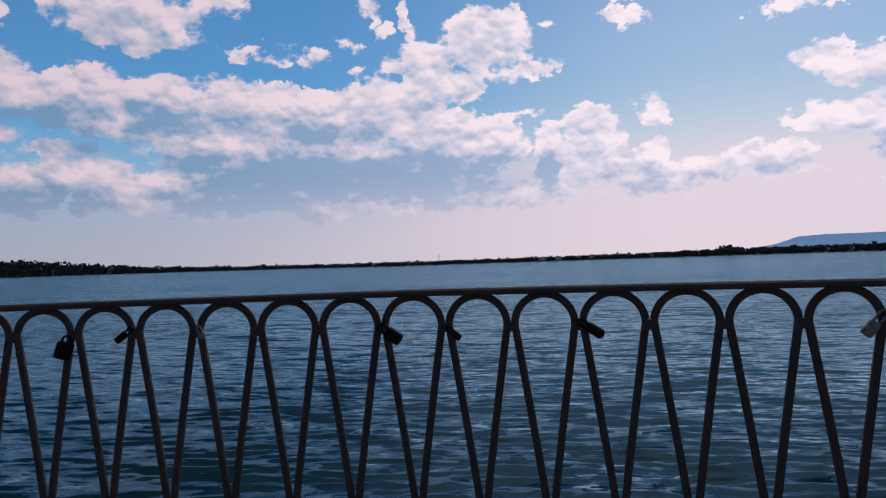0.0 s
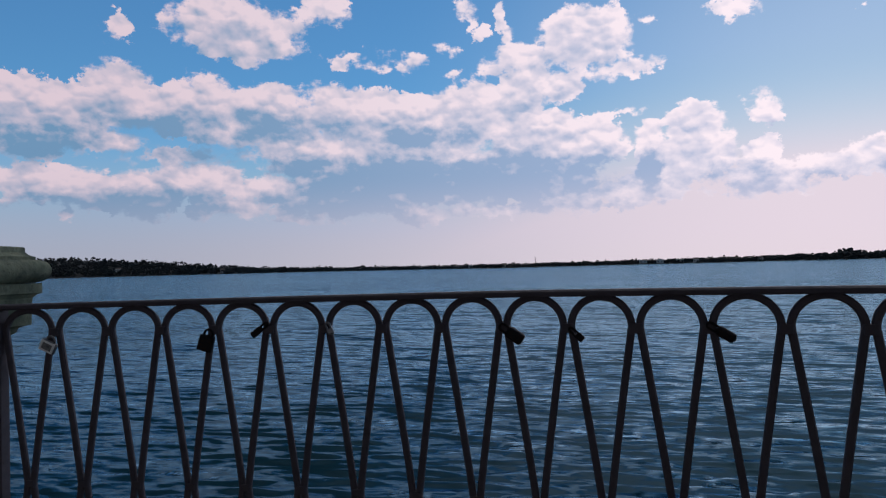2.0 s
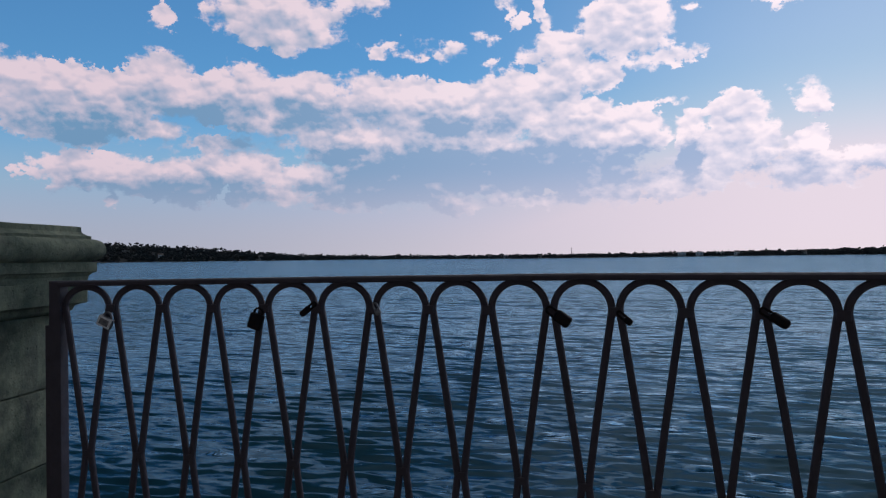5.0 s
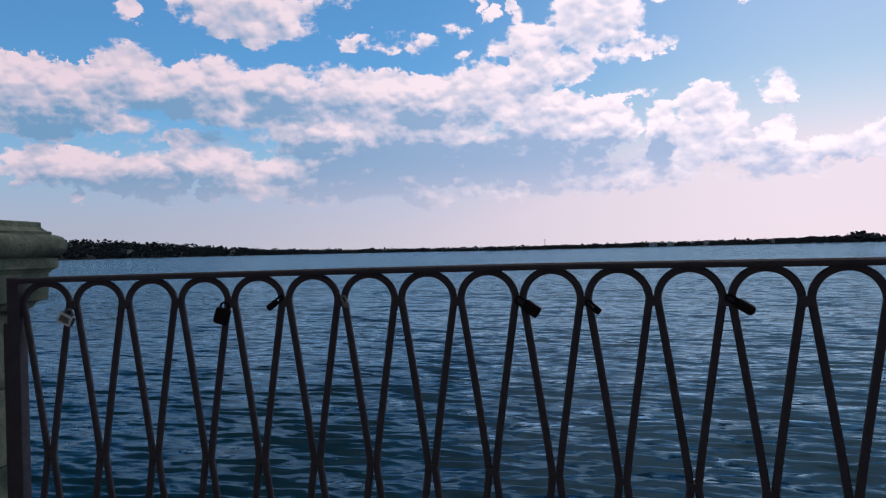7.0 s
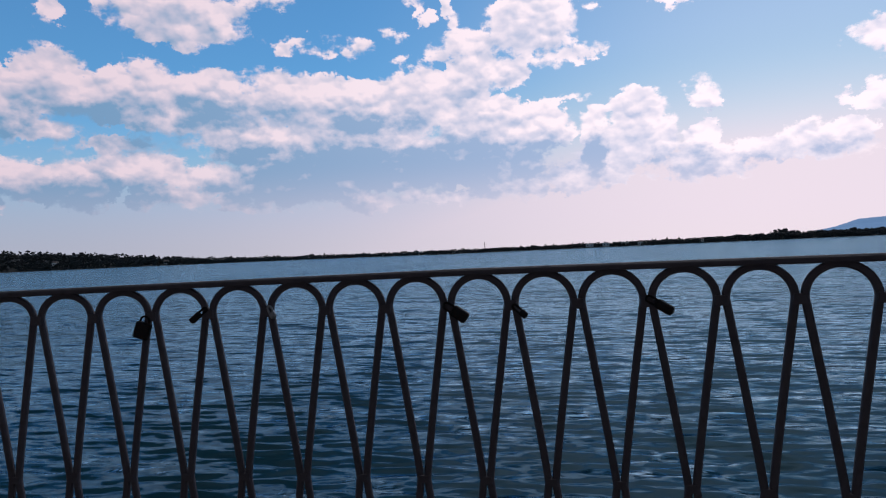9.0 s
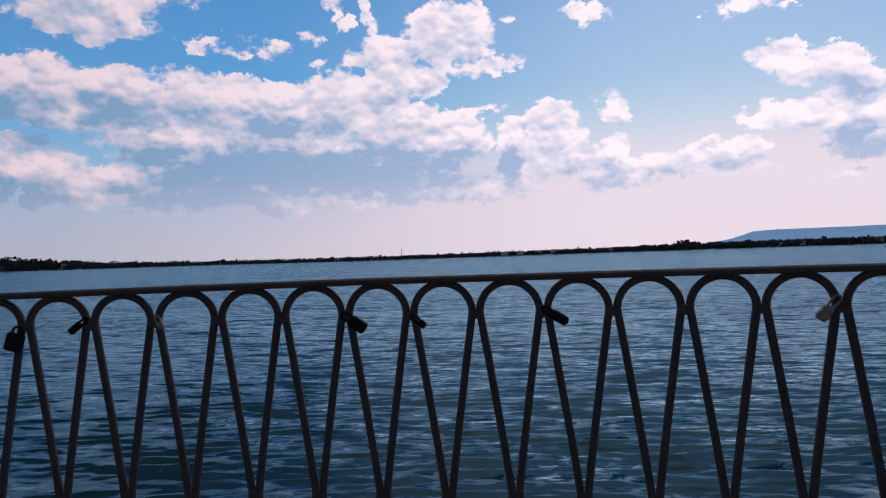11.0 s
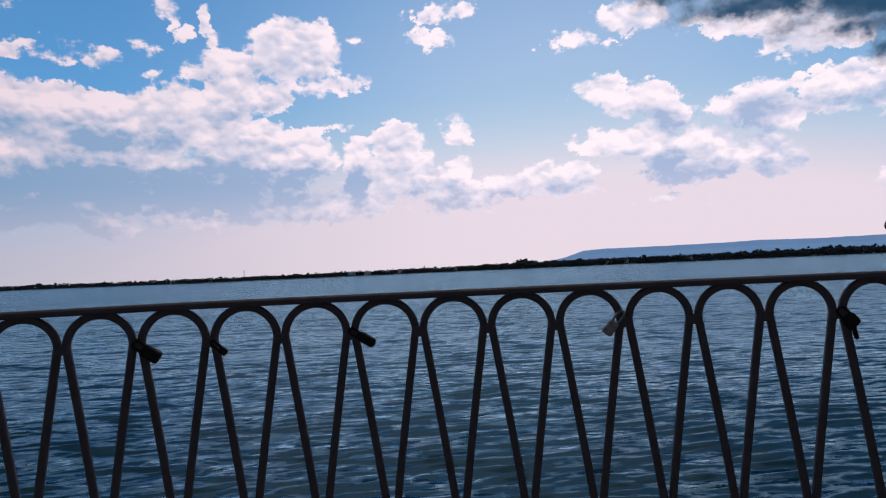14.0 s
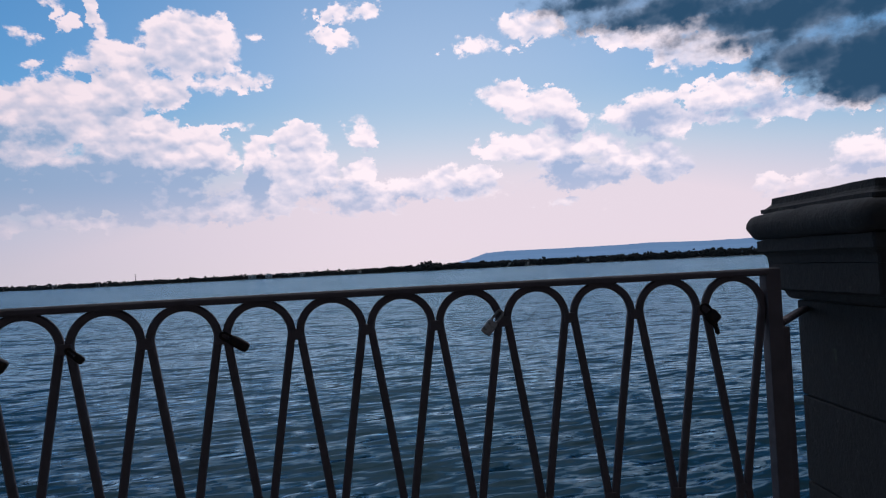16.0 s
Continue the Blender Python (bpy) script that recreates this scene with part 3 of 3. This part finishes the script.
def build_house(az, dist, base, wide, tall, floors, pitched):
    m = pose(*set_back(dist * math.sin(radians(az)), dist * math.cos(radians(az)), base), 0, 0, -az) @ Matrix.Scale(reach(az), 4)
    house = thing("far_house", m, "small pale house among trees on the far shore", "house", "houses on the far shore")
    deep = 9.0
    part("wall", box(bmesh.new(), -wide / 2, wide / 2, 0, deep, 0, tall), HOUSE_WALL, house)
    bm = bmesh.new()
    if pitched:
        a = [bm.verts.new(p) for p in ((-wide / 2 - .4, -.4, tall), (wide / 2 + .4, -.4, tall), (wide / 2 + .4, deep + .4, tall), (-wide / 2 - .4, deep + .4, tall))]
        r = [bm.verts.new((-wide / 2, deep / 2, tall + 2.0)), bm.verts.new((wide / 2, deep / 2, tall + 2.0))]
        for f in ((a[0], a[1], r[1], r[0]), (a[2], a[3], r[0], r[1]), (a[1], a[2], r[1]), (a[3], a[0], r[0]), (a[3], a[2], a[1], a[0])):
            bm.faces.new(f)
        part("roof", bm, ROOF_TILE, house)
    else:
        box(bm, -wide / 2 - 0.3, wide / 2 + 0.3, -0.3, deep + 0.3, tall, tall + 0.5)
        part("roof", bm, HOUSE_WALL, house)
    n = max(2, int(wide / 3.5))
    for f in range(floors):
        for i in range(n):
            x = -wide / 2 + wide * (i + 0.5) / n
            z = tall * (f + 0.3) / floors
            part("window", box(bmesh.new(), x - 0.6, x + 0.6, -0.06, 0.1, z, z + 1.4), DARK_GLASS, house)


build_far_shore()
for az, wide, tall, floors, pitched in ((-18.4, 5, 2.6, 1, True), (-16.7, 5, 2.8, 1, True), (-15.4, 5, 3.0, 1, False), (-26.0, 4, 2.6, 1, True), (-12.6, 4, 2.6, 1, True),
                                        (-1.4, 9, 3.4, 1, False), (-0.1, 8, 3.6, 1, False), (1.4, 9, 3.4, 1, False), (2.6, 6, 3.2, 1, True), (7.2, 5, 2.6, 1, True),
                                        (19.8, 8, 3, 1, False), (21.2, 5, 2.6, 1, True), (26.0, 7, 3, 1, True), (-35.5, 5, 3, 1, True), (-43.0, 6, 3, 1, True)):
    build_house(az, SHORE_NEAR + 12, SEA + 0.3 * land_height(az) + 0.6, wide, tall, floors, pitched)


def build_mast(az, dist, tall):
    mast = thing("radio_mast", pose(dist * math.sin(radians(az)), dist * math.cos(radians(az)), SEA + 1.0), "thin dark mast above the far trees", "mast")
    part("pole", turned(bmesh.new(), [(0.45, 0), (0.3, tall * 0.6), (0.15, tall)], 8), DARK_METAL, mast)
    for k in (0.75, 0.9):
        part("crossarm", box(bmesh.new(), -1.2, 1.2, -0.12, 0.12, tall * k, tall * k + 0.25), DARK_METAL, mast)


build_mast(-10.0, SHORE_NEAR + 60, 12.5)


# ---- the railing ----
def dip(x):
    """How far the top rail has sunk towards the western post."""
    return 0.011 * min(1.0, max(0.0, (-x - 0.1) / 1.5))


def loop_points(sunk):
    """The centre line of one loop: an arch above, legs that meet, and the same upside down below."""
    r, c = 0.0710, JOINT + 0.004
    arch = [(r * math.cos(a), c + (r - 1.15 * sunk) * math.sin(a)) for a in [math.pi * k / 18 for k in range(19)]]
    legs = []
    for k in range(1, 15):
        f = k / 14
        legs.append((f, c + (CROSS - c) * f))
    def leg_x(f):
        return 0.0085 + (r - 0.0085) * (1 - f) ** 1.08
    right = [(leg_x(f), z) for f, z in legs]
    upper = right[::-1] + arch + [(-x, z) for x, z in right]
    return upper


def build_railing():
    rail = thing("railing", pose(0, 0, 0), "black wrought-iron railing of tall pointed loops above the sea", "railing")
    xs = [-END + 2 * END * i / 80 for i in range(81)]
    bm = sweep(bmesh.new(), [(x, BOW * x * x, JOINT + 0.0850 - dip(x)) for x in xs], (0, 0, 1), 0.040, 0.017)
    part("top_rail", bm, IRON, rail)
    bm = sweep(bmesh.new(), [(x, BOW * x * x, 2 * CROSS - JOINT - 0.0860) for x in xs], (0, 0, 1), 0.040, 0.017)
    part("bottom_rail", bm, IRON, rail)
    upper = loop_points(0.0)
    bm = bmesh.new()
    sweep(bm, [(x, 0, 2 * CROSS - z) for x, z in upper], (0, 1, 0), BAR, 0.014)
    down = mesh_of(bm, "loop", IRON)
    collar = mesh_of(box(bmesh.new(), -0.0145, 0.0145, -0.0105, 0.0105, -0.012, 0.012, 0.002), "collar", IRON)
    for i in range(LOOPS):
        m = on_curve(-END + SPACING * (i + 0.5))
        bm = sweep(bmesh.new(), [(x, 0, z) for x, z in loop_points(dip(-END + SPACING * (i + 0.5)))], (0, 1, 0), BAR, 0.014)
        part("loop", bm, IRON, rail, m=m)
        part("loop", down, IRON, rail, m=m)
        part("collar", collar, IRON, rail, m=m @ pose(0, 0, CROSS) @ Matrix.Diagonal((0.95, 0.9, 0.8, 1)))
        if i:
            part("collar", collar, IRON, rail, m=on_curve(-END + SPACING * i, JOINT))
    for s in (-1, 1):
        m = on_curve(s * (END + 0.012))
        bm = box(bmesh.new(), -0.018, 0.018, -0.018, 0.018, 0.0, JOINT + 0.0935 - dip(s * END), 0.002)
        part("post", bm, IRON, rail, m=m)
        bm = box(bmesh.new(), 0.018, 0.036, -0.012, 0.012, 0.0, JOINT - 0.05, 0.002) if s > 0 else box(bmesh.new(), -0.036, -0.018, -0.012, 0.012, 0.0, JOINT - 0.05, 0.002)
        part("side_bar", bm, IRON, rail, m=m)
        for z in (JOINT - 0.042, 0.13):
            a = on_curve(s * (END + 0.03)).translation + Vector((0, 0, z))
            bm = sweep(bmesh.new(), [a, Vector((s * 1.972, 0.115, z))], (0, 0, 1), 0.022, 0.016)
            part("bracket", bm, IRON, rail)


build_railing()


# ---- the two stone pillars ----
def square_course(bm, levels, half, cut=0.005):
    """A square moulding with cut corners: (outset, height) pairs, from the bottom up."""
    rings = []
    for e, z in levels:
        h = half + e
        c = h - cut
        rings.append([bm.verts.new((x, y, z)) for x, y in ((-c, -h), (c, -h), (h, -c), (h, c), (c, h), (-c, h), (-h, c), (-h, -c))])
    for a, b in zip(rings, rings[1:]):
        for k in range(8):
            bm.faces.new((a[k], a[(k + 1) % 8], b[(k + 1) % 8], b[k]))
    bm.faces.new(rings[0][::-1]), bm.faces.new(rings[-1])
    return bm


def roughen(bm, cuts, size, scale, seed):
    """Cut long edges and shift the points a little, as worn stone has it."""
    long = [e for e in bm.edges if e.calc_length() > 0.08]
    bmesh.ops.subdivide_edges(bm, edges=long, cuts=cuts, use_grid_fill=True)
    for v in bm.verts:
        v.co += noise.noise_vector(v.co * scale + Vector((seed, 0, 0))) * size
    return bm


def build_pillar(side, lift):
    """side: -1 or 1. The inner far corner of the shaft stands beyond the end post."""
    half = 0.219
    stone = STONE if side < 0 else SHADED_STONE
    lean = radians(14)
    corner = Vector((side * 1.988, 0.163))
    inward = Vector((side * math.cos(lean), -math.sin(lean)))
    outward = Vector((side * math.sin(lean), math.cos(lean)))
    centre = corner + inward * half - outward * half
    label = "weathered greenish limestone pillar with a moulded cap" if side < 0 else "limestone pillar with a moulded cap, shade painted on in black patches"
    pillar = thing("stone_pillar", pose(centre.x, centre.y, 0, 0, 0, -side * 14), label, "pillar", "pillars at the railing's ends")
    z = JOINT + lift
    # the shaft: courses of two blocks with narrow joints
    course = 0
    low = 0.0
    for top in (0.22, 0.485, 0.745, z - 0.046):
        split = -0.10 * side if course % 2 else 0.115
        for x0, x1 in ((-half, split - 0.002), (split + 0.002, half)):
            bm = bmesh.new()
            box(bm, x0, x1, -half, half, low + 0.002, top - 0.002, 0.004)
            part("block", bm, stone, pillar)
        low, course = top, course + 1
    part("core", box(bmesh.new(), -half + 0.012, half - 0.012, -half + 0.012, half - 0.012, 0, z), stone, pillar)
    necking = [(0.0, z - 0.046), (0.010, z - 0.044), (0.020, z - 0.036), (0.026, z - 0.020), (0.040, z - 0.014), (0.054, z - 0.010), (0.056, z + 0.066)]
    part("necking", roughen(square_course(bmesh.new(), necking, half), 3, 0.002, 12, side), stone, pillar)
    fascia = [(0.056, z + 0.067), (0.058, z + 0.086), (0.068, z + 0.098), (0.078, z + 0.103), (0.078, z + 0.137)]
    part("fascia", roughen(square_course(bmesh.new(), fascia, half), 3, 0.002, 12, side + 3), stone, pillar)
    roll = [(0.074, z + 0.138)]
    for k in range(13):
        a = -math.pi / 2 + math.pi * k / 12
        roll.append((0.066 + 0.039 * math.cos(a), z + 0.181 + 0.041 * math.sin(a)))
    part("roll_moulding", roughen(square_course(bmesh.new(), roll, half, 0.016), 9, 0.007, 22, side + 6), stone, pillar, "pitted rounded moulding", smooth=True)
    slab = [(0.066, z + 0.222), (0.066, z + 0.233), (0.058, z + 0.235), (0.050, z + 0.240), (0.043, z + 0.248), (0.041, z + 0.266), (0.030, z + 0.269)]
    part("cap_slab", roughen(square_course(bmesh.new(), slab, half), 4, 0.003, 14, side + 9), stone, pillar)


build_pillar(-1, 0.0)
build_pillar(1, 0.030)


# ---- padlocks on the railing ----
def shackle_points(gap, tall):
    pts = [(gap / 2, -0.004), (gap / 2, tall - gap / 2)]
    pts += [(gap / 2 * math.cos(a), tall - gap / 2 + gap / 2 * math.sin(a)) for a in [math.pi * k / 10 for k in range(1, 10)]]
    pts += [(-gap / 2, tall - gap / 2), (-gap / 2, -0.004)]
    return pts


def build_padlock(joint, label, body_mat, wide, tall, thick, arm, tilt, dx, dz, dy=-0.012, turn=0.0, rounded=0.004, plate=False):
    """A padlock whose shackle grips the bars at a joint; tilt: degrees that it swings from hanging straight."""
    m = on_curve(-END + SPACING * joint + dx, JOINT + dz, dy) @ pose(0, 0, 0, 0, tilt, 0) @ pose(0, 0, 0, 0, 0, turn)
    lock = thing("padlock", m, label, "padlock", "padlocks on the railing")
    bm = box(bmesh.new(), -wide / 2, wide / 2, -thick / 2, thick / 2, -tall, 0, rounded)
    part("body", bm, body_mat, lock)
    gap = wide * 0.58
    bm = sweep(bmesh.new(), [(x, 0, z) for x, z in shackle_points(gap, arm)], (0, 1, 0), 0.0055, 0.0055)
    part("shackle", bm, STEEL if body_mat is not DARK_METAL else DARK_METAL, lock)
    part("keyhole", turned(bmesh.new(), [(0.003, -0.0006), (0.003, 0.0006)], 10), DARK_PRINT, lock, m=pose(0, 0, -tall - 0.0003))
    if plate:
        part("face_plate", box(bmesh.new(), -wide / 2 + 0.0015, wide / 2 - 0.0015, -thick / 2 - 0.0016, -thick / 2 + 0.0005, -tall + 0.0015, -0.0015, 0.0004), PALE_PLATE, lock, "pale printed plate")
        part("picture", box(bmesh.new(), -wide / 2 + 0.008, wide / 2 - 0.008, -thick / 2 - 0.0021, -thick / 2 - 0.001, -tall + 0.007, -0.007, 0.0002), DARK_PRINT, lock, "dark faded print")
    return lock


build_padlock(1, "padlock with a pale printed plate", STEEL, 0.046, 0.032, 0.014, 0.014, 25, 0.004, -0.024, dy=-0.022, plate=True)
build_padlock(4, "dark steel padlock hung beside an iron loop", DARK_METAL, 0.042, 0.046, 0.020, 0.016, 18, -0.014, -0.014, rounded=0.006)
build_padlock(5, "narrow dark padlock swung out from the railing", DARK_METAL, 0.017, 0.034, 0.016, 0.022, 52, -0.018, 0.004)
build_padlock(6, "tiny bluish padlock on an iron loop", STEEL, 0.018, 0.018, 0.010, 0.016, -25, 0.016, 0.002)
build_padlock(9, "heavy dark padlock swung out from the railing", DARK_METAL, 0.030, 0.044, 0.022, 0.024, -56, 0.014, -0.006, rounded=0.006)
build_padlock(10, "small dark padlock on a thin shackle", DARK_METAL, 0.017, 0.021, 0.012, 0.022, -48, 0.022, -0.014)
build_padlock(12, "long rounded dark padlock swung out from the railing", DARK_METAL, 0.024, 0.046, 0.020, 0.022, -58, 0.016, 0.0, rounded=0.008)
build_padlock(16, "grey steel padlock on a thin shackle", STEEL, 0.025, 0.036, 0.015, 0.030, 40, -0.026, 0.002)
build_padlock(19, "round-bodied dark padlock on an iron loop", DARK_METAL, 0.034, 0.034, 0.020, 0.022, -40, 0.010, -0.004, rounded=0.009)
build_padlock(19, "little dark padlock hung below a larger one", DARK_METAL, 0.011, 0.022, 0.009, 0.016, -14, 0.026, -0.038)
